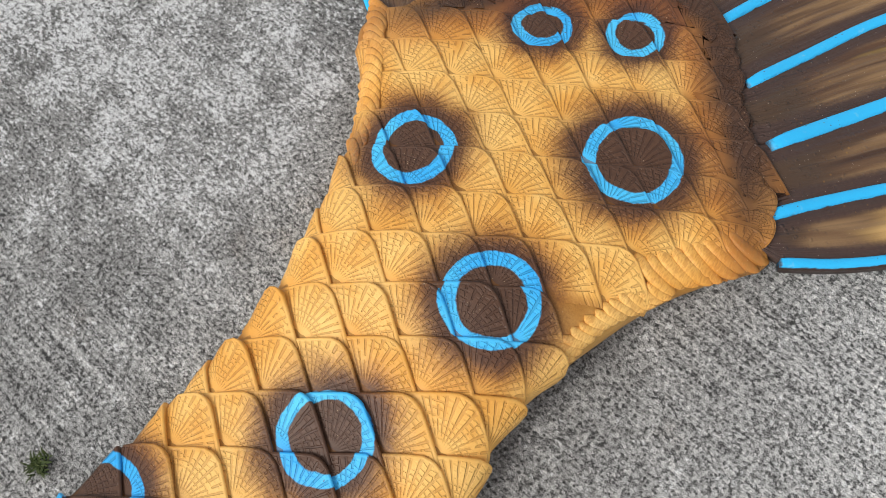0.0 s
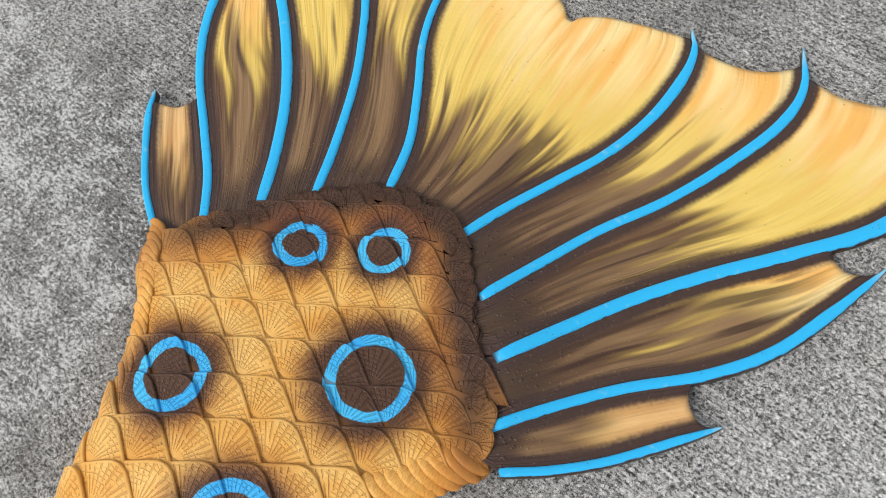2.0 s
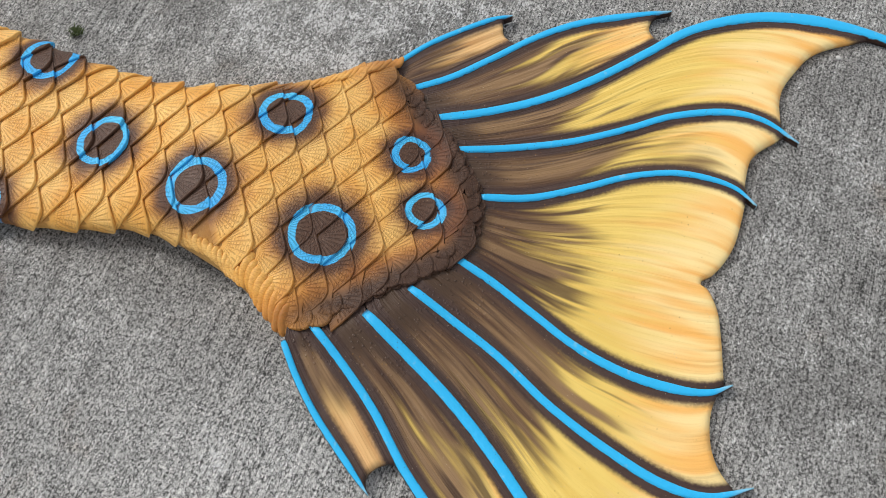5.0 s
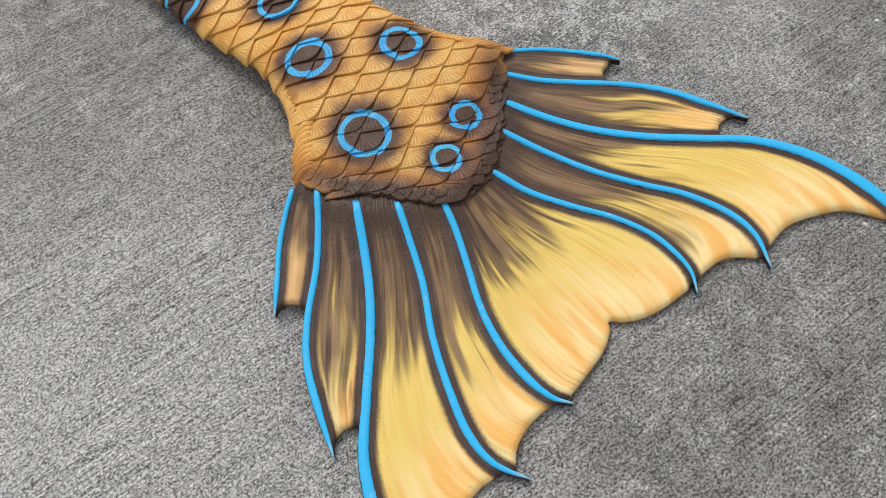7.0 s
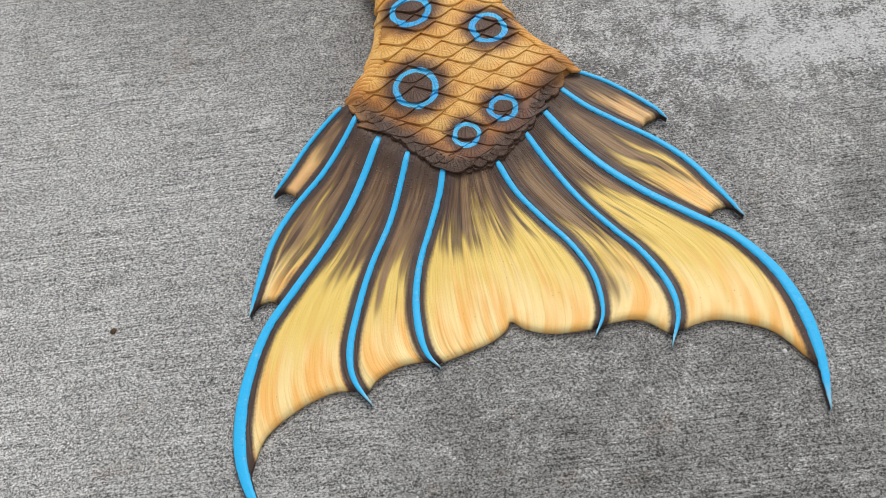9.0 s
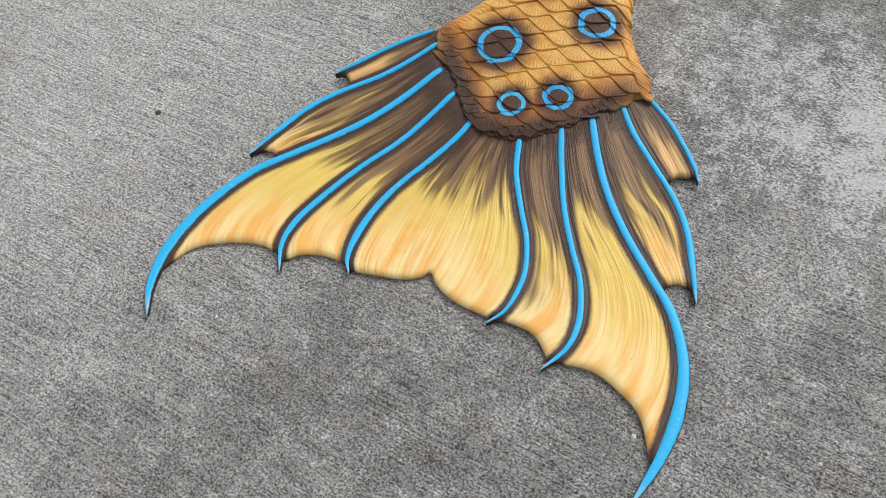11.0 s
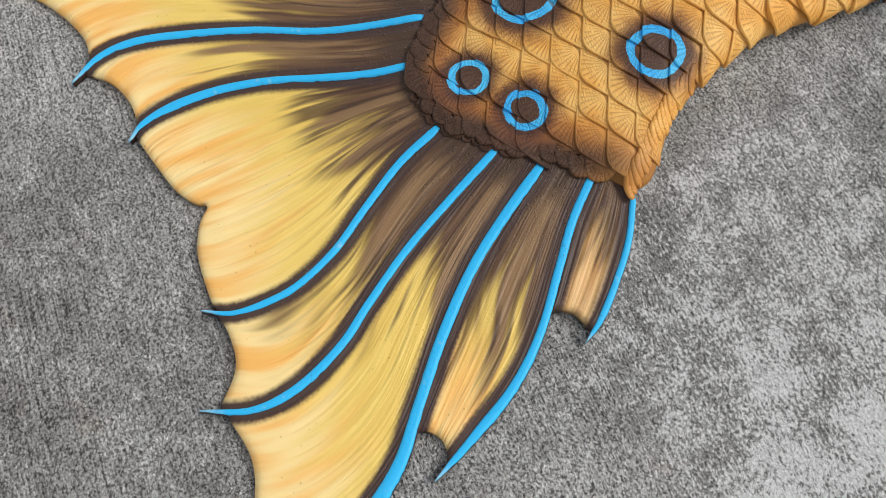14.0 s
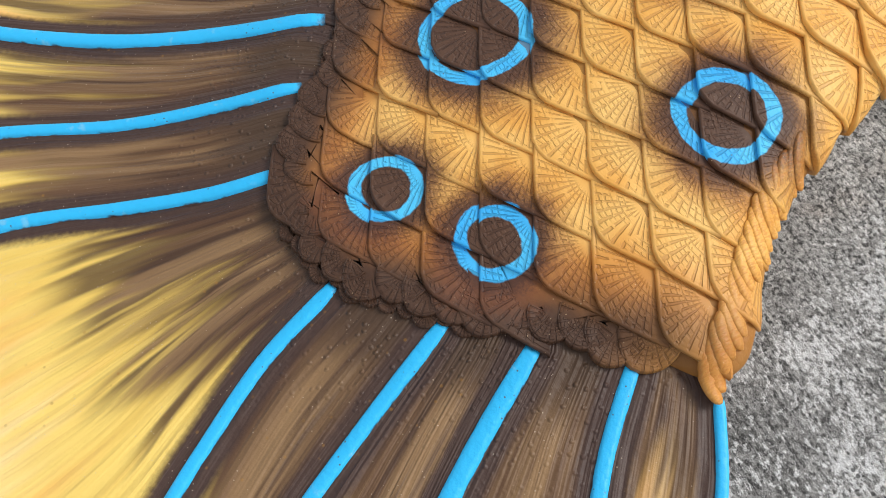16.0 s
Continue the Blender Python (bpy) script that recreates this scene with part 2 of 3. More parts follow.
def ray_material():
    """Blue paint on the crest of a ray, feathered into brown flanks, rubbed pale at the tip."""
    k = Nodes("painted_ray")
    p = k.place()
    u, v = k.uv("ray")
    grain = k.noise(p, 260.0, 4.0)
    off = k.math("ADD", k.math("ABSOLUTE", u), k.math("MULTIPLY", k.math("SUBTRACT", k.noise(p, 110.0, 3.0), 0.5), 0.42))
    col = k.mix(k.step(grain, 0.3, 0.7), BLUE, (0.028, 0.46, 0.83))
    pale = k.math("MULTIPLY", k.step(v, 0.93, 1.0), 0.8)
    col = k.mix(pale, col, PALE)
    rub = k.math("MULTIPLY", k.step(k.noise(p, 85.0, 4.0), 0.62, 0.72), 0.35)
    col = k.mix(rub, col, PALE)
    root = k.step(k.math("ADD", v, k.math("MULTIPLY", k.math("SUBTRACT", grain, 0.5), 0.02)), -0.004, 0.010)
    col = k.mix(root, BROWN, col)
    col = k.mix(k.step(off, 0.80, 0.93), col, BROWN)
    chip = k.math("MULTIPLY", k.step(k.spots(p, 260.0)[0], 0.16, 0.08), k.step(k.math("ADD", k.noise(p, 40.0), k.math("MULTIPLY", k.step(v, 0.12, 0.02), 0.12)), 0.53, 0.60))
    col = k.mix(k.math("MULTIPLY", chip, 0.85), col, SEPIA)
    return k.done(col, k.math("ADD", 0.30, k.math("MULTIPLY", grain, 0.2)), k.noise(p, 190.0, 3.0), 0.0012, 0.6)


def concrete_material():
    """Weathered broom-finished concrete: fine brush lines, sandy grain, dark pits, pale worn flakes and stains."""
    k = Nodes("broomed_concrete")
    p = k.place()
    turn = k.node("ShaderNodeVectorRotate", Angle=radians(7.5))
    k.put(turn.inputs["Vector"], p)
    along = turn.outputs[0]
    brush = k.noise(k.vmath("MULTIPLY", along, (9, 360, 1)), 1.0, 3.0, 0.65)
    brush2 = k.noise(k.vmath("MULTIPLY", along, (2.5, 75, 1)), 1.0, 2.0, 0.5)
    wide, mid, patch = k.noise(p, 3.2, 4.0, 0.6), k.noise(p, 17.0, 5.0, 0.65), k.noise(p, 55.0, 4.0, 0.65)
    grit, sand = k.noise(k.vmath("MULTIPLY", along, (270, 430, 1)), 1.0, 4.0, 0.78), k.noise(p, 1000.0, 2.0, 0.7)
    s = k.tree.nodes.new("ShaderNodeSeparateXYZ")
    k.put(s.inputs[0], p)
    # a darker patch beyond the fin, and paler concrete away from it
    dark_patch = k.math("ADD", k.vmath("DISTANCE", p, (0.33, -0.36, 0)), k.math("MULTIPLY", k.math("SUBTRACT", wide, 0.5), 0.9))
    dark_patch = k.step(dark_patch, 0.55, 0.10)
    blotch = k.math("ADD", k.math("MULTIPLY", wide, 0.45), k.math("ADD", k.math("MULTIPLY", mid, 0.35), k.math("MULTIPLY", patch, 0.20)))
    col = k.mix(k.step(blotch, 0.36, 0.64), (0.208, 0.202, 0.191), (0.385, 0.376, 0.357))
    col = k.mix(k.math("MULTIPLY", dark_patch, 0.35), col, (0.165, 0.160, 0.152))
    ashen = k.math("ADD", k.vmath("DISTANCE", p, (-0.80, 0.0, 0)), k.math("MULTIPLY", k.math("SUBTRACT", mid, 0.5), 0.5))
    col = k.mix(k.math("MULTIPLY", k.step(ashen, 0.85, 0.25), 0.70), col, (0.50, 0.49, 0.47))
    rusty = k.step(k.noise(k.vmath("ADD", p, (3.1, 1.7, 0)), 9.0, 5.0, 0.65), 0.58, 0.74)
    col = k.mix(k.math("MULTIPLY", rusty, 0.35), col, (0.27, 0.205, 0.150))
    # sand grains, stones and brush lines
    cell = k.node("ShaderNodeSeparateColor")
    k.put(cell.inputs[0], k.spots(p, 520.0)[1])
    grain = k.math("ADD", k.math("MULTIPLY", k.math("SUBTRACT", grit, 0.5), 2.0), k.math("MULTIPLY", k.math("SUBTRACT", sand, 0.5), 1.2))
    grain = k.math("ADD", grain, k.math("MULTIPLY", k.math("SUBTRACT", cell.outputs[0], 0.5), 0.62))
    swept = k.step(k.noise(p, 5.0, 3.0), 0.36, 0.62)
    lines = k.math("ADD", k.math("MULTIPLY", k.math("SUBTRACT", brush, 0.5), 1.15), k.math("MULTIPLY", k.math("SUBTRACT", brush2, 0.5), 0.15))
    grain = k.math("ADD", grain, k.math("MULTIPLY", lines, k.math("ADD", 0.45, k.math("MULTIPLY", swept, 0.75))))
    tone = k.math("ADD", 1.0, k.math("MULTIPLY", grain, 2.1))
    tone = k.math("MINIMUM", k.math("MAXIMUM", tone, 0.16), 2.5)
    col = k.vmath("MULTIPLY", col, k.join(tone, tone, tone))
    # pale scoured belt beside the fin
    lane = k.math("ABSOLUTE", k.math("SUBTRACT", k.math("ADD", s.outputs[1], k.math("MULTIPLY", s.outputs[0], 0.15)), 0.245))
    lane = k.math("ADD", lane, k.math("MULTIPLY", k.math("SUBTRACT", wide, 0.5), 0.25))
    belt = k.math("MULTIPLY", k.step(lane, 0.27, 0.06), k.math("ADD", k.math("MULTIPLY", k.step(s.outputs[0], 0.16, 0.22), 0.55), k.math("MULTIPLY", k.step(s.outputs[0], 0.30, 0.52), 0.45)))
    col = k.mix(k.math("MULTIPLY", belt, 0.38), col, (0.135, 0.131, 0.124))
    flake = k.noise(k.vmath("MULTIPLY", along, (210, 300, 1)), 1.0, 5.0, 0.75)
    flake = k.math("ADD", k.math("MULTIPLY", k.math("SUBTRACT", flake, 0.5), 1.35), 0.5)
    flake = k.math("ADD", flake, k.math("MULTIPLY", k.math("SUBTRACT", mid, 0.5), 0.50))
    flake = k.math("ADD", flake, k.math("ADD", k.math("MULTIPLY", k.math("SUBTRACT", patch, 0.5), 0.42), k.math("MULTIPLY", k.math("SUBTRACT", wide, 0.5), 0.16)))
    flake = k.math("ADD", flake, k.math("SUBTRACT", k.math("MULTIPLY", belt, 0.205), 0.02))
    flake = k.math("MULTIPLY", k.step(flake, 0.625, 0.648), 0.92)
    col = k.mix(flake, col, k.mix(k.step(k.math("ADD", grain, 0.5), 0.25, 0.75), (0.55, 0.545, 0.53), (0.78, 0.775, 0.76)))
    # a few pale scratches across the brushing
    skew = k.node("ShaderNodeVectorRotate", Angle=radians(-24))
    k.put(skew.inputs["Vector"], p)
    scratch = k.step(k.noise(k.vmath("MULTIPLY", skew.outputs[0], (5, 210, 1)), 1.0, 2.0, 0.5), 0.70, 0.75)
    scratch = k.math("MULTIPLY", scratch, k.math("MULTIPLY", k.step(grit, 0.40, 0.55), 0.5))
    col = k.mix(scratch, col, (0.58, 0.57, 0.55))
    pit = k.math("MULTIPLY", k.step(k.spots(p, 150.0)[0], 0.22, 0.12), k.step(k.noise(p, 33.0), 0.53, 0.62))
    col = k.mix(k.math("MULTIPLY", pit, 0.8), col, (0.04, 0.037, 0.034))
    height = k.math("ADD", k.math("MULTIPLY", grain, 0.75), k.math("ADD", k.math("MULTIPLY", flake, 0.15), k.math("MULTIPLY", pit, -1.0)))
    return k.done(col, 0.9, height, 0.0018, 0.75)


def plain_material(name, one, two, scale, rough):
    k = Nodes(name)
    g = k.noise(k.place(), scale, 4.0)
    return k.done(k.mix(k.step(g, 0.3, 0.7), one, two), rough, g, 0.001, 0.6)


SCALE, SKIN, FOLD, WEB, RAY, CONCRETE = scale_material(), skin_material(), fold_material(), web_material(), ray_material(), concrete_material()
PEBBLE = plain_material("pale_pebble", (0.62, 0.61, 0.58), (0.74, 0.73, 0.70), 300.0, 0.8)
LEAF = plain_material("dry_leaf", (0.05, 0.032, 0.018), (0.11, 0.07, 0.035), 200.0, 0.8)
MOSS = plain_material("green_weed", (0.035, 0.055, 0.015), (0.08, 0.10, 0.03), 300.0, 0.8)


# ---- geometry helpers ----
def part(name, verts, faces, material, parent=None, label="", uvs=None, smooth=True):
    """One mesh object from vertices and faces; uvs: layer name to one (u, v) per vertex."""
    me = bpy.data.meshes.new(name)
    me.from_pydata([tuple(v) for v in verts], [], faces)
    me.materials.append(material)
    if uvs:
        ids = np.zeros(len(me.loops), dtype=np.int32)
        me.loops.foreach_get("vertex_index", ids)
        for layer, rows in uvs.items():
            me.uv_layers.new(name=layer).data.foreach_set("uv", np.asarray(rows, dtype=np.float32)[ids].ravel())
    if smooth:
        me.polygons.foreach_set("use_smooth", [True] * len(me.polygons))
    me.update()
    ob = new(name, me)
    ob.parent = parent
    return tagged(ob, label)


def grid_faces(rows, cols, start=0, closed=False):
    out = []
    for i in range(rows - 1):
        for j in range(cols if closed else cols - 1):
            a, b = start + i * cols + j, start + i * cols + (j + 1) % cols
            out.append((a, b, b + cols, a + cols))
    return out


def spline(points, count):
    """Evenly spaced points on a smooth curve through the given ones."""
    p = np.asarray(points, float)
    p = np.vstack([2 * p[0] - p[1], p, 2 * p[-1] - p[-2]])
    fine = []
    for i in range(1, len(p) - 2):
        for t in np.linspace(0, 1, 24, endpoint=False):
            a, b, c, d = p[i - 1], p[i], p[i + 1], p[i + 2]
            fine.append(0.5 * (2 * b + (c - a) * t + (2 * a - 5 * b + 4 * c - d) * t * t + (3 * b - a - 3 * c + d) * t ** 3))
    fine.append(p[-2])
    return resample(np.array(fine), count)


def resample(line, count):
    along = np.r_[0, np.cumsum(np.linalg.norm(np.diff(line, axis=0), axis=1))]
    at = np.linspace(0, along[-1], count)
    return np.stack([np.interp(at, along, line[:, i]) for i in range(line.shape[1])], 1)


# ---- ground ----
def ground():
    n, r = 24, 400.0
    verts = [(0, 0, 0)] + [(r * math.cos(2 * math.pi * i / n), r * math.sin(2 * math.pi * i / n), 0) for i in range(n)]
    ob = part("ground", verts, [(0, 1 + i, 1 + (i + 1) % n) for i in range(n)], CONCRETE, smooth=False)
    tagged(ob, "weathered grey broom-finished concrete slab with pale worn patches", "concrete ground", kind="structure")


ground()

# ---- the tail ----
tail = tagged(new("mermaid_tail"), "ochre silicone mermaid tail with blue rings, lying on concrete", "costume tail")

# the body along y: middle, half width, height
STATIONS = ((-0.004, 0.020, 0.008, 0.022), (0.003, 0.022, 0.028, 0.024), (0.03, 0.027, 0.066, 0.029), (0.05, 0.030, 0.086, 0.032),
            (0.078, 0.031, 0.110, 0.037), (0.11, 0.040, 0.142, 0.042), (0.127, 0.046, 0.158, 0.044), (0.142, 0.040, 0.166, 0.046),
            (0.158, 0.031, 0.167, 0.048), (0.19, 0.030, 0.141, 0.053), (0.223, 0.030, 0.120, 0.057), (0.265, 0.032, 0.105, 0.061),
            (0.304, 0.034, 0.094, 0.061), (0.345, 0.035, 0.089, 0.055), (0.385, 0.034, 0.093, 0.047), (0.43, 0.033, 0.100, 0.041),
            (0.482, 0.035, 0.107, 0.040), (0.55, 0.042, 0.116, 0.042), (0.70, 0.045, 0.136, 0.048), (1.00, 0.048, 0.185, 0.056), (1.40, 0.05, 0.235, 0.060))
TABLE = spline(STATIONS, 400)
SQUARE = 2.0 / 2.6


def body_size(y):
    return np.interp(y, TABLE[:, 0], TABLE[:, 2]), np.interp(y, TABLE[:, 0], TABLE[:, 3])


def body_middle(y):
    return np.interp(y, TABLE[:, 0], TABLE[:, 1])


def section(y, n=96):
    """Points of the upper half section from right to left, with signed arc length from the crest."""
    w, h = body_size(y)
    a = np.linspace(-0.42, math.pi + 0.42, n)
    c, s = np.cos(a), np.sin(a)
    x = body_middle(y) + w * np.sign(c) * np.abs(c) ** SQUARE
    z = 0.5 * h + 0.5 * h * np.sign(s) * np.abs(s) ** SQUARE
    step = np.r_[0, np.cumsum(np.hypot(np.diff(x), np.diff(z)))]
    return x, z, step[-1] / 2 - step


def on_body(s, y):
    x, z, arc = section(y)
    return np.array([np.interp(-s, -arc, x), y, np.interp(-s, -arc, z)])


def fin_border(x):
    """y of the pointed border between body and fin."""
    return max(-1.25 * (x + 0.012), 0.85 * (x - 0.050), -0.002)


def on_back(s, y):
    """The body's face, carried on over the root of the fin near the border."""
    if y > 0.15:
        return on_body(s, y)
    w, h = body_size(y)
    mid = body_middle(max(y, 0.0))
    x = mid + s
    q = min(1.0, abs(s) / max(w, 1e-4))
    z = 0.5 * h * (1 + (1 - q ** 2.6) ** (1 / 2.6)) if y > -0.004 and q < 1 else 0.0
    return np.array([x, y, max(z, fin_height(x, y) + 0.0022)])


def body_normal(s, y):
    d = 0.003
    n = np.cross(on_back(s + d, y) - on_back(s - d, y), on_back(s, y + d) - on_back(s, y - d))
    return n / (np.linalg.norm(n) + 1e-12)


def build_body():
    ys = np.r_[np.linspace(-0.004, 0.16, 40), np.linspace(0.17, 1.40, 70)]
    cols, verts = 64, []
    for y in ys:
        w, h = body_size(y)
        for a in np.linspace(0, 2 * math.pi, cols, endpoint=False):
            c, s = math.cos(a), math.sin(a)
            slim = 0.005 * min(1.0, max(0.0, (0.150 - y) / 0.03))
            verts.append((body_middle(y) + max(0.003, w - 0.001 - slim) * math.copysign(abs(c) ** SQUARE, c), y,
                          max(0.001, (0.5 * h - 0.0005 + 0.5 * h * math.copysign(abs(s) ** SQUARE, s)) * (1 - 8 * slim))))
    faces = grid_faces(len(ys), cols, closed=True)
    faces += [tuple(reversed(range(cols))), tuple(range((len(ys) - 1) * cols, len(ys) * cols))]
    faces = [tuple(reversed(f)) for f in faces]
    return part("body", verts, faces, SKIN, tail, "ochre silicone skin under the scales")


body = build_body()

ACROSS, SKEW, MIDDLE = 0.058, -0.09, 0.033


def row_step(y):
    """Distance between rows of scales: closer over the broad end than on the slim part."""
    return float(np.interp(y, [0.19, 0.30], [0.0175, 0.0203]))


def drift(y):
    """The rows run straight over the broad end, whatever its outline does."""
    return (MIDDLE - body_middle(max(y, 0.0))) * float(np.interp(y, [0.28, 0.38], [1.0, 0.0]))


ROUND = 0.34


def scale_mesh(s0, y0):
    """One overlapping scale: a rounded diamond whose free tip points to the fin, proud at its free edges."""
    rng = random.Random(int(s0 * 1e5) * 7919 + int(y0 * 1e5))
    lift, lean, grow = rng.uniform(0.85, 1.15), rng.uniform(-0.06, 0.06), rng.uniform(0.97, 1.05)
    curl = (rng.uniform(-0.0006, 0.0010), rng.uniform(-0.0006, 0.0010))
    along = row_step(y0)
    rise = float(np.interp(y0, [0.17, 0.36], [0.0023, 0.0034])) * lift
    steps = [-0.20, 0.03, 0.28, 0.52, 0.74, 0.90, 0.985, 1.012, 1.013]
    verts, uv = [], []
    for a in steps:
        for b in steps:
            i, j = a, b
            d, e = a - (1 - ROUND), b - (1 - ROUND)
            if d > 0 and e > 0:
                q = max(d, e) / math.hypot(d, e)
                i, j = 1 - ROUND + d * q, 1 - ROUND + e * q
            m = max(a, b)
            high = -0.0012 + rise * (max(0.0, a) + max(0.0, b)) + curl[0] * max(0, a) ** 3 + curl[1] * max(0, b) ** 3
            if m > 1.0:
                high -= 0.0012
            if m > 1.0125:
                # undercut below the free edge
                high, i, j = -0.0012 + 0.9 * rise * (a + b - 1) - 0.0012, min(i, 0.955 + 0.01 * (i - j)), min(j, 0.955 + 0.01 * (j - i))
            high += 0.0010 * math.sin(math.pi * min(1, max(0, i))) * math.sin(math.pi * min(1, max(0, j)))
            i, j = i * grow, j * grow
            s = s0 + (i - j) * ACROSS * 0.5 + lean * along * (i + j - 1)
            y = y0 - (i + j - 1) * along + SKEW * (s - s0)
            s += drift(y)
            verts.append(on_back(s, y) + body_normal(s, y) * high)
            uv.append((max(0.0, a), max(0.0, b)))
    k = len(steps)
    return verts, grid_faces(k, k), uv


def build_scales():
    far_v, far_f, far_uv = [], [], []
    base = 0.110 - 8 * 0.0175
    for row in range(-8, 58):
        base += row_step(base)
        for c in range(-6, 7):
            s = (c + 0.5 * ((row + 1) % 2)) * ACROSS + 0.022
            y = base + SKEW * s
            s0, s = s, s + drift(y)
            if y < -0.002:
                continue
            if y < 0.15:
                x = MIDDLE + s0
                if y - fin_border(x) < (-0.003 if x < -0.05 else 0.004 if x < 0.06 else 0.005) or abs(s) > body_size(y)[0] + (0.008 if s > 0 else 0.003):
                    continue
            else:
                _, _, arc = section(y)
                if abs(s) > arc[0] - 0.4 * 0.5 * body_size(y)[1] + 0.002:
                    continue
            w = body_size(y)[0]
            if (0.132 < y < 0.215 and s > w - 0.014) or (0.15 < y < 0.285 and s < 0.016 - w):
                continue
            v, f, uv = scale_mesh(s0, y)
            if y < 0.66:
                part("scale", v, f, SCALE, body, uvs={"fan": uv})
            else:
                far_f += [tuple(q + len(far_v) for q in g) for g in f]
                far_v += v
                far_uv += uv
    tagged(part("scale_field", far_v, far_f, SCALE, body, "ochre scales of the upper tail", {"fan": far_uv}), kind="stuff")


def build_fringe():
    """Little fan scales in a row along the border with the fin."""
    line = spline(((-0.118, 0.134), (-0.078, 0.080), (-0.040, 0.032), (-0.008, 0.006), (0.020, -0.004), (0.050, 0.002), (0.082, 0.022), (0.112, 0.048), (0.140, 0.082), (0.172, 0.110)), 40)
    rng = random.Random(5)
    for n in range(1, len(line) - 1):
        t = line[n + 1] - line[n - 1]
        t = t / np.linalg.norm(t)
        out = np.array([t[1], -t[0]])
        size, turn = rng.uniform(0.0048, 0.0072), rng.uniform(-0.25, 0.25)
        ax = t * math.cos(turn) + out * math.sin(turn)
        oy = out * math.cos(turn) - t * math.sin(turn)
        c = line[n] + out * rng.uniform(-0.0020, 0.0015)
        verts, uv = [], []
        for r in (0.0, 0.45, 0.85, 1.0, 1.04):
            for a in np.linspace(-1.75, 1.75, 11):
                p = c + (ax * math.sin(a) + oy * math.cos(a)) * r * size
                z = fin_height(*p) + (0.0012 + 0.0016 * r if r <= 1.0 else -0.001)
                verts.append((p[0], p[1], z))
                uv.append((r * math.sin(0.785 + a * 0.44), r * math.cos(0.785 + a * 0.44)))
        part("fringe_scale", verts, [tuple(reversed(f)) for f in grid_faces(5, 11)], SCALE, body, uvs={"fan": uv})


def build_border():
    """Smaller rounded scales that end the body along its pointed border, half hidden under the large ones."""
    line = spline(((-0.128, 0.156), (-0.108, 0.134), (-0.076, 0.096), (-0.046, 0.056), (-0.020, 0.027), (0.004, 0.013), (0.026, 0.010), (0.050, 0.016), (0.078, 0.036), (0.106, 0.060), (0.134, 0.086), (0.160, 0.108), (0.180, 0.124)), 27)
    rng = random.Random(11)
    for n in range(1, len(line) - 1):
        t = line[n + 1] - line[n - 1]
        t = t / np.linalg.norm(t)
        out = np.array([t[1], -t[0]])
        out = out + np.array([0.0, -0.7])
        out /= np.linalg.norm(out)
        side = np.array([-out[1], out[0]])
        size = rng.uniform(0.0125, 0.0165)
        c = line[n] + out * (0.002 * (-1) ** n + rng.uniform(-0.0012, 0.0012))
        verts, uv = [], []
        for r in (0.0, 0.3, 0.6, 0.85, 0.97, 1.0, 1.005):
            for a in np.linspace(-1.5, 1.5, 15):
                reach = r * size * (1.0 + 0.16 * math.cos(a) ** 6)
                # the hidden root reaches back under the large scales
                p = c + (side * math.sin(a) + out * math.cos(a)) * reach if r else c + side * 1.7 * size * math.sin(a) - out * 0.012
                base = on_back(p[0] - body_middle(max(p[1], 0.0)), p[1])[2]
                verts.append((p[0], p[1], base + (0.0004 + 0.0020 * r if r < 0.99 else 0.0014 if r < 1.003 else -0.001)))
                uv.append((r * math.sin(0.785 + a * 0.5), r * math.cos(0.785 + a * 0.5)))
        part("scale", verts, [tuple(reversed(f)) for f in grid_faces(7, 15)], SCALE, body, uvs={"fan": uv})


def back_height(x, y):
    """Height of the body's upper face at a place."""
    w, h = body_size(y)
    q = min(0.985, abs(x - body_middle(y)) / w)
    return 0.5 * h * (1 + (1 - q ** 2.6) ** (1 / 2.6))


def build_folds():
    """Overlapping petal-like folds along both hips, like a loosely laid rope."""
    def fold(c, turn, long, wide, thick):
        verts = []
        ct, st = math.cos(turn), math.sin(turn)
        for i in range(11):
            for j in range(12):
                a, b = math.pi * i / 10 - math.pi / 2, 2 * math.pi * j / 12
                u, v = math.sin(a), math.cos(a) ** 0.7 * math.cos(b)
                x = long * u
                y = wide * v + 0.35 * wide * (1 - u * u)
                gx, gy = c[0] + x * ct - y * st, c[1] + x * st + y * ct
                # one long edge lies under the next fold, the other stands proud
                verts.append((gx, gy, back_height(gx, gy) - 0.0006 + thick * (math.cos(a) ** 0.7 * math.sin(b) * 0.75 + 0.40 * v)))
        part("hip_fold", verts, grid_faces(11, 12, closed=True), FOLD, body)

    rng = random.Random(3)
    # path, number, lean against the path, half length, half width, inset
    for path, count, lean, long, wide, inset in (
            (((-0.134, 0.156), (-0.117, 0.180), (-0.096, 0.207)), 9, 1.05, 0.0165, 0.0062, 0.014),
            (((-0.094, 0.214), (-0.076, 0.246), (-0.065, 0.284)), 13, 0.80, 0.0090, 0.0042, 0.006),
            (((0.208, 0.127), (0.192, 0.152), (0.173, 0.180), (0.155, 0.212), (0.145, 0.240)), 19, -0.62, 0.0135, 0.0054, 0.008)):
        line = spline(path, count)
        for n, (x, y) in enumerate(line):
            t = line[min(n + 1, count - 1)] - line[max(n - 1, 0)]
            side = 1.0 if x < 0 else -1.0
            fold((x + side * inset * rng.uniform(0.9, 1.1), y), math.atan2(t[1], t[0]) - lean + rng.uniform(-0.12, 0.12),
                 long * rng.uniform(0.88, 1.12), wide * rng.uniform(0.9, 1.12), 0.0052 * rng.uniform(0.85, 1.15) * (1.0 if wide > 0.005 else 0.8))


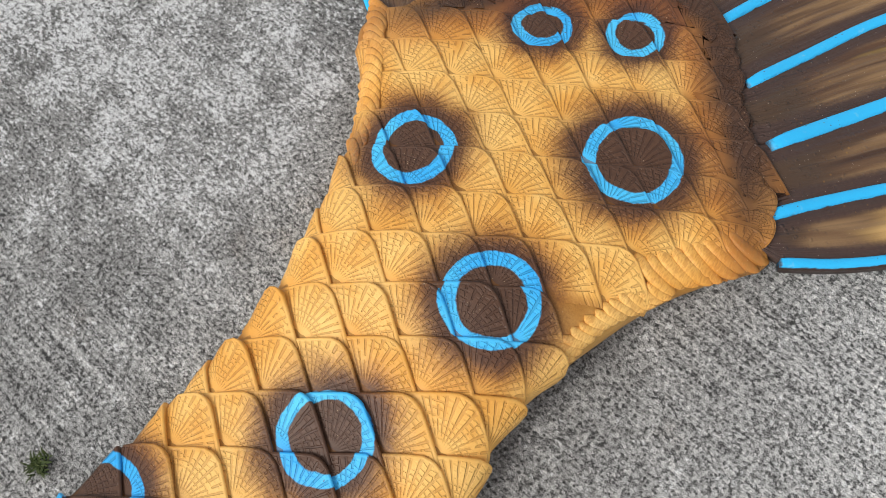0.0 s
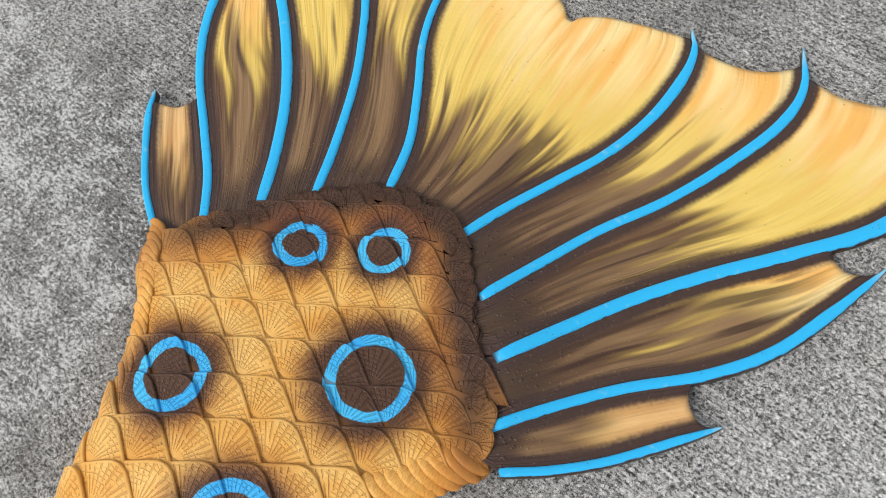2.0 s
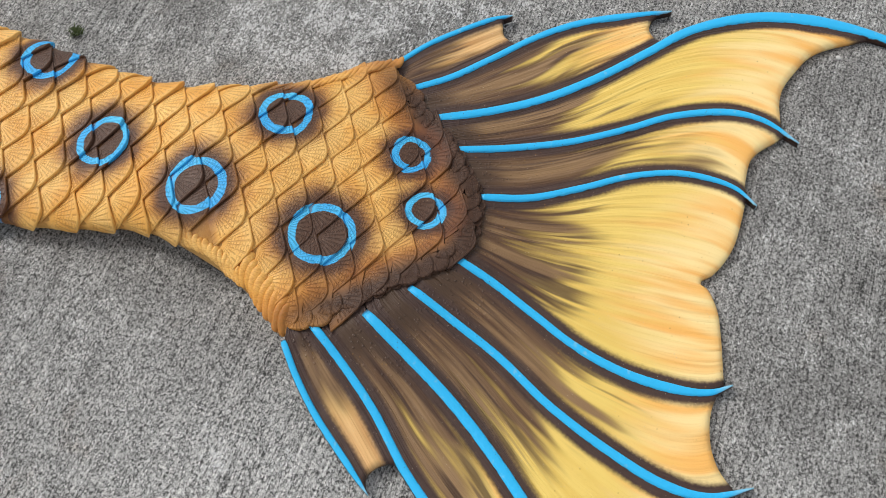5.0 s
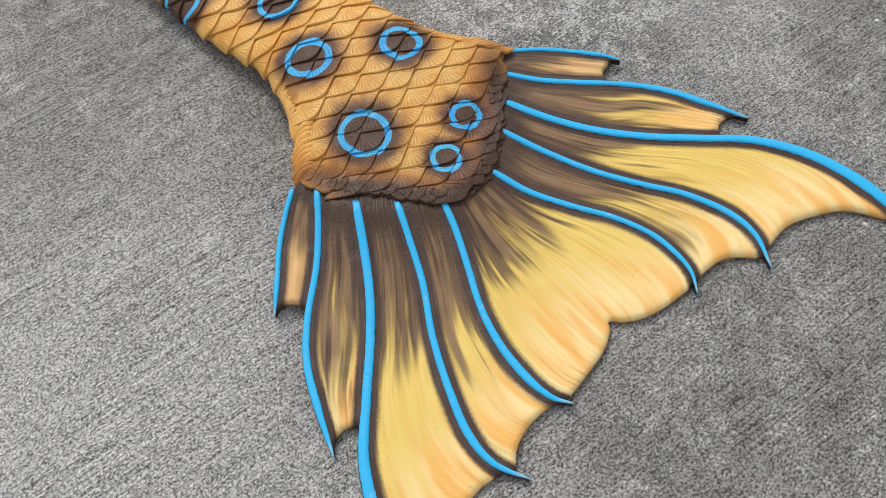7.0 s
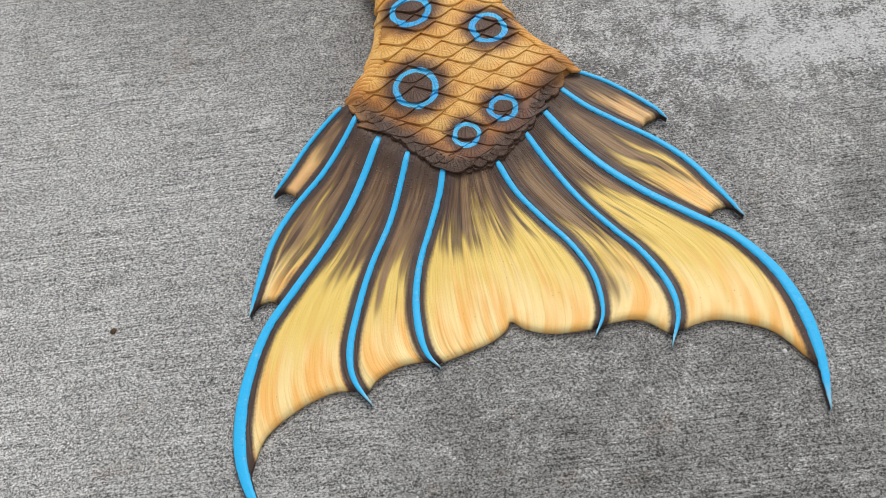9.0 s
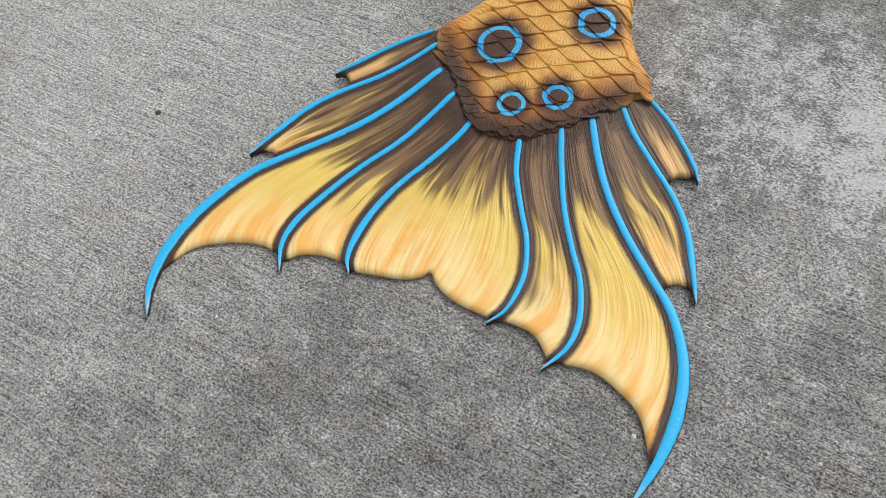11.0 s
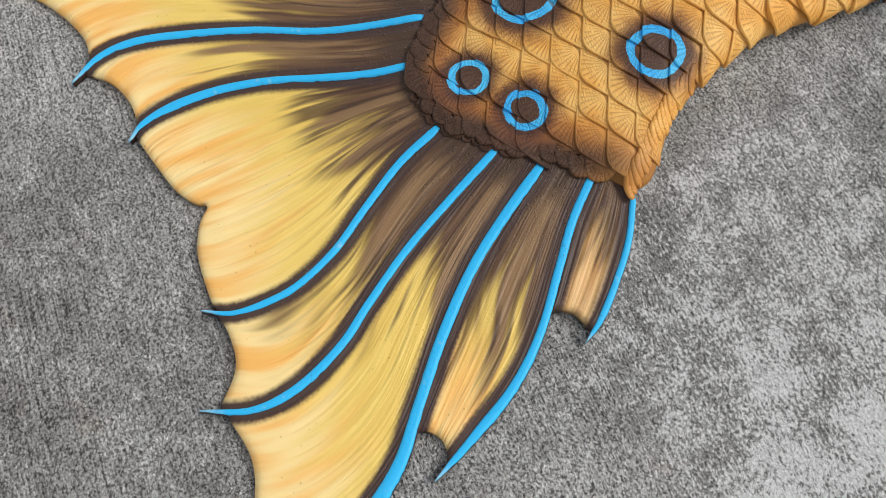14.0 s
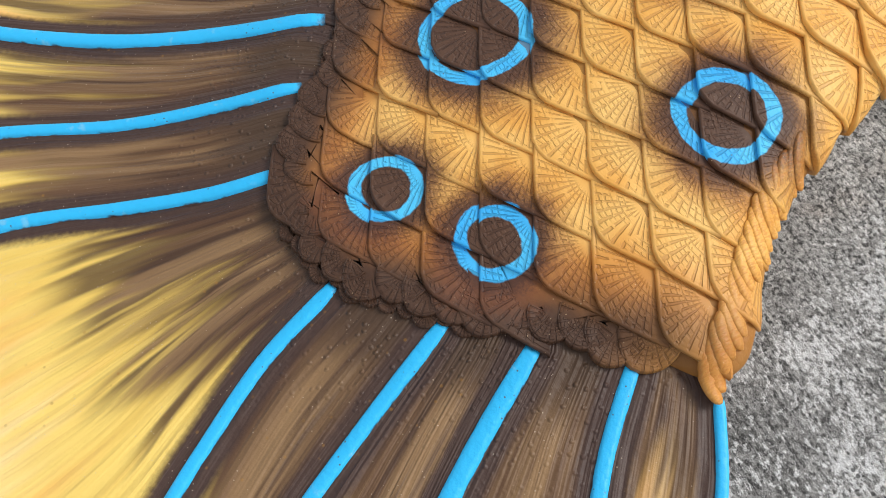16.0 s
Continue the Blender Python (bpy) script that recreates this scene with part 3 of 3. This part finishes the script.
# ---- fin ----
def fin_height(x, y):
    """Height of the fin's upper face: thick and raised at its root, thin at its tips."""
    bx = 0.018
    d = max(0.0, math.hypot((x - bx), (y - 0.16)) - 0.15)
    root = 0.020 - 0.05 * min(0.0, x)
    return 0.0095 + root * math.exp(-d / 0.085)


def ray_line(points, count=72):
    flat = spline(points, count)
    return np.array([(x, y, fin_height(x, y)) for x, y in flat])


def half_width(t, w0, w1, w2):
    return 0.96 * np.interp(t, [0, 0.03, 0.45, 0.80, 0.93, 1.0], [0.8 * w0, w0, w1, w2, 0.62 * w2, 0.0008])


def build_ray(line, w0, w1, w2):
    """A raised rib along the line: half widths at root, middle and before the pointed tip."""
    n, prof = len(line), np.linspace(-1, 1, 9)
    tang = np.gradient(line, axis=0)
    tang /= np.linalg.norm(tang, axis=1)[:, None]
    side = np.stack([tang[:, 1], -tang[:, 0], np.zeros(n)], 1)
    side /= np.linalg.norm(side, axis=1)[:, None]
    verts, uv = [], []
    for i in range(n):
        t = i / (n - 1)
        w = half_width(t, w0, w1, w2)
        high = 0.0025 * min(1.0, 0.5 + 8 * t) * min(1.0, 0.35 + 4 * (1 - t))
        for q in prof:
            z = line[i, 2] + high * (1 - abs(q) ** 3.5) - (0.0022 if abs(q) == 1 else 0.0)
            verts.append((*(line[i, :2] + side[i, :2] * q * w), z))
            uv.append((q, t))
        for q in (1.0, -1.0):
            verts.append((*(line[i, :2] + side[i, :2] * q * w * 0.9), max(0.0015, line[i, 2] - 0.010)))
            uv.append((q, t))
    faces = grid_faces(n, 11, closed=True) + [tuple(reversed(range(11))), tuple(range((n - 1) * 11, n * 11))]
    return part("fin_ray", verts, faces, RAY, tail, "raised sky-blue fin ray", {"ray": uv})


def cut(line, spot):
    """The part of a line up to the point nearest to spot."""
    k = int(np.argmin(np.hypot(line[:, 0] - spot[0], line[:, 1] - spot[1])))
    return line[: max(3, k + 1)]


def build_web(left_ray, right_ray, edge, tone, cols=34, rows=60):
    """Membrane between two rays, from the root to its free edge, as a sheet with thickness."""
    rim = spline(edge, cols)
    left, right = left_ray[0], right_ray[0]
    shares = [len(cut(line, spot)) / len(line) for line, spot in ((left, rim[0]), (right, rim[-1]))]
    flank = np.concatenate([half_width(np.linspace(0, share, rows), *ray[1:]) for share, ray in zip(shares, (left_ray, right_ray))])
    a, b = resample(cut(left, rim[0])[:, :2], rows), resample(cut(right, rim[-1])[:, :2], rows)
    rim = rim + (a[-1] - rim[0]) * np.linspace(1, 0, cols)[:, None] + (b[-1] - rim[-1]) * np.linspace(0, 1, cols)[:, None]
    root = a[0] + (b[0] - a[0]) * np.linspace(0, 1, cols)[:, None]
    # the root is tucked under the scales
    tuck = np.array([0.03, 0.16]) - root
    root = root + tuck / np.linalg.norm(tuck, axis=1)[:, None] * 0.040
    a, b = np.vstack([root[0], a[1:]]), np.vstack([root[-1], b[1:]])
    a, b = resample(a, rows), resample(b, rows)
    rng = random.Random(int(tone * 1000))
    folds = [(rng.uniform(3, 8), rng.uniform(0, 6.28), rng.uniform(0.3, 1.0)) for _ in range(3)]
    top, uv, reach, margin, flow = [], [], [], [], []
    broad = np.linalg.norm(a[rows // 2] - b[rows // 2])
    bare = {4: 1.55, 0: 0.80, 8: 0.80, 2: 1.08, 6: 1.08}.get(round((tone - 0.07) * 10), 0.92)
    rails = np.vstack([a, b])
    length = np.r_[0, np.cumsum(np.linalg.norm(np.diff((a + b) / 2, axis=0), axis=1))]
    for i in range(rows):
        v = i / (rows - 1)
        for j in range(cols):
            u = j / (cols - 1)
            p = ((1 - u) * a[i] + u * b[i] + (1 - v) * root[j] + v * rim[j]
                 - ((1 - u) * (1 - v) * a[0] + u * (1 - v) * b[0] + (1 - u) * v * a[-1] + u * v * b[-1]))
            near = max(0.0, (np.hypot(rails[:, 0] - p[0], rails[:, 1] - p[1]) - flank).min())
            past = np.hypot(rim[:, 0] - p[0], rim[:, 1] - p[1]).min()
            fold = sum(k * math.sin(f * 3.14 * u + ph + 0.8 * v) for f, ph, k in folds) / 3
            amount = 0.0016 * min(1.0, near / 0.012) * (1 - 0.6 * v)
            z = fin_height(*p) + fold * amount + 0.0008 * noise.noise((p[0] * 60, p[1] * 60, tone)) - (0.0025 if past < 1e-6 else 0.0)
            top.append((p[0], p[1], z))
            uv.append((u, v))
            flow.append((u * broad / 0.030, v * length[-1] / 0.25))
            reach.append((near, bare * max(0.0, math.hypot(p[0] - 0.018, (p[1] - 0.16)) - 0.155)))
            margin.append((past, tone))
    n = len(top)
    under = [(x, y, max(0.0012, z - 0.0085)) for x, y, z in top]
    faces = [tuple(reversed(f)) for f in grid_faces(rows, cols)] + grid_faces(rows, cols, n)
    ring = [j for j in range(cols)] + [i * cols + cols - 1 for i in range(1, rows)]
    ring += [(rows - 1) * cols + j for j in range(cols - 2, -1, -1)] + [i * cols for i in range(rows - 2, 0, -1)]
    for q in range(len(ring)):
        c, d = ring[q], ring[(q + 1) % len(ring)]
        faces.append((c, d, d + n, c + n))
    return part("fin_web", top + under, faces, WEB, tail, "yellow fin membrane airbrushed brown at its root",
                {"web": uv * 2, "reach": reach * 2, "rim": margin * 2, "flow": flow * 2})


R1 = ray_line(((-0.142, 0.154), (-0.172, 0.133), (-0.203, 0.106), (-0.235, 0.071), (-0.262, 0.041)))
R2 = ray_line(((-0.116, 0.137), (-0.147, 0.098), (-0.187, 0.054), (-0.236, 0.011), (-0.271, -0.031), (-0.295, -0.080), (-0.318, -0.137)))
R3 = ray_line(((-0.098, 0.084), (-0.130, 0.033), (-0.165, -0.018), (-0.207, -0.067), (-0.252, -0.113), (-0.301, -0.168), (-0.337, -0.245), (-0.350, -0.318), (-0.342, -0.376), (-0.321, -0.419)))
R4 = ray_line(((-0.063, 0.048), (-0.083, 0.005), (-0.111, -0.051), (-0.149, -0.110), (-0.179, -0.171), (-0.197, -0.220), (-0.199, -0.260), (-0.183, -0.298)))
R5 = ray_line(((-0.021, 0.011), (-0.036, -0.028), (-0.060, -0.075), (-0.084, -0.121), (-0.100, -0.169), (-0.106, -0.216), (-0.103, -0.250), (-0.091, -0.272)))
R6 = ray_line(((0.053, 0.000), (0.066, -0.050), (0.090, -0.100), (0.114, -0.145), (0.128, -0.188), (0.130, -0.220), (0.124, -0.255), (0.107, -0.280)))
R7 = ray_line(((0.103, 0.036), (0.121, -0.018), (0.146, -0.083), (0.175, -0.139), (0.200, -0.183), (0.216, -0.235), (0.214, -0.278), (0.192, -0.318)))
R8 = ray_line(((0.138, 0.067), (0.163, 0.013), (0.194, -0.042), (0.236, -0.097), (0.283, -0.148), (0.322, -0.191), (0.351, -0.250), (0.361, -0.312), (0.356, -0.376), (0.339, -0.441)))
R9 = ray_line(((0.170, 0.105), (0.199, 0.065), (0.232, 0.030), (0.278, -0.019), (0.309, -0.066), (0.331, -0.122), (0.346, -0.166)))
R10 = ray_line(((0.209, 0.126), (0.243, 0.099), (0.272, 0.066), (0.294, 0.036), (0.305, 0.014)))
RAYS = ((R1, 0.0040, 0.0040, 0.0040), (R2, 0.0050, 0.0050, 0.0056), (R3, 0.0064, 0.0064, 0.0098), (R4, 0.0052, 0.0050, 0.0058), (R5, 0.0052, 0.0050, 0.0062),
        (R6, 0.0052, 0.0045, 0.0042), (R7, 0.0052, 0.0047, 0.0052), (R8, 0.0062, 0.0062, 0.0095), (R9, 0.0050, 0.0048, 0.0056), (R10, 0.0038, 0.0040, 0.0040))
for ray in RAYS:
    build_ray(*ray)

# free edges of the membranes, each from one ray to the next
EDGES = (((-0.258, 0.038), (-0.249, 0.045), (-0.240, 0.044), (-0.233, 0.036), (-0.232, 0.022)),
         ((-0.311, -0.133), (-0.302, -0.124), (-0.289, -0.119), (-0.278, -0.124), (-0.273, -0.136)),
         ((-0.340, -0.360), (-0.318, -0.309), (-0.279, -0.283), (-0.236, -0.271), (-0.203, -0.277)),
         ((-0.189, -0.284), (-0.170, -0.266), (-0.145, -0.257), (-0.119, -0.256), (-0.098, -0.262)),
         ((-0.094, -0.264), (-0.051, -0.258), (-0.020, -0.252), (0.002, -0.241), (0.010, -0.231), (0.025, -0.247), (0.057, -0.262), (0.112, -0.270)),
         ((0.114, -0.268), (0.137, -0.265), (0.171, -0.272), (0.202, -0.302)),
         ((0.203, -0.298), (0.251, -0.294), (0.289, -0.308), (0.324, -0.333), (0.355, -0.392)),
         ((0.304, -0.158), (0.308, -0.146), (0.319, -0.141), (0.331, -0.145), (0.341, -0.155)),
         ((0.270, 0.002), (0.273, 0.014), (0.278, 0.020), (0.287, 0.022), (0.299, 0.022)))
for n, edge in enumerate(EDGES):
    build_web(RAYS[n], RAYS[n + 1], edge, 0.07 + 0.1 * n)


# ---- small things on the concrete ----
def pebble(x, y, size, material, label, name="pebble", category="pebble"):
    bm = bmesh.new()
    bmesh.ops.create_icosphere(bm, subdivisions=2, radius=size)
    for v in bm.verts:
        v.co *= 1 + 0.35 * noise.noise(v.co / size + Vector((x * 50, y * 50, 0)))
        v.co.z = max(-0.35 * size, v.co.z * 0.6)
    me = bpy.data.meshes.new(name)
    bm.to_mesh(me)
    bm.free()
    me.materials.append(material)
    low = min(v.co.z for v in me.vertices)
    ob = new(name, me)
    ob.location = (x, y, -low)
    tagged(ob, label, category)


pebble(0.321, -0.357, 0.0028, PEBBLE, "small off-white pebble on the concrete")
pebble(0.603, -0.182, 0.0032, PEBBLE, "small off-white pebble on the concrete")
pebble(0.525, -0.316, 0.0022, PEBBLE, "small off-white pebble on the concrete")
pebble(-0.502, -0.104, 0.0045, LEAF, "dark crumb of dry leaf on the concrete", "leaf_crumb", "leaf")


def weed(x, y):
    """A small flat tuft of weed in the concrete."""
    rng = random.Random(11)
    verts, faces = [], []
    for _ in range(70):
        a, r, l = rng.uniform(0, 6.28), rng.uniform(0, 0.006), rng.uniform(0.004, 0.010)
        bx, by, d = x + r * math.cos(a), y + 1.4 * r * math.sin(a), rng.uniform(0, 6.28)
        n = len(verts)
        wx, wy = -math.sin(d) * 0.0005, math.cos(d) * 0.0005
        for t, wd, z in ((0, 1, 0.0), (0.5, 1.2, 0.0028), (1.0, 0.15, 0.0040)):
            px, py = bx + math.cos(d) * l * t, by + math.sin(d) * l * t
            verts += [(px - wx * wd, py - wy * wd, z), (px + wx * wd, py + wy * wd, z + 0.0003)]
        faces += [(n, n + 1, n + 3, n + 2), (n + 2, n + 3, n + 5, n + 4)]
    tagged(part("weed_tuft", verts, faces, MOSS), "small dark green weed tuft growing on the concrete", "weed")


weed(0.195, 0.528)

# ---- scales last ----
build_folds()
build_fringe()
build_border()
build_scales()
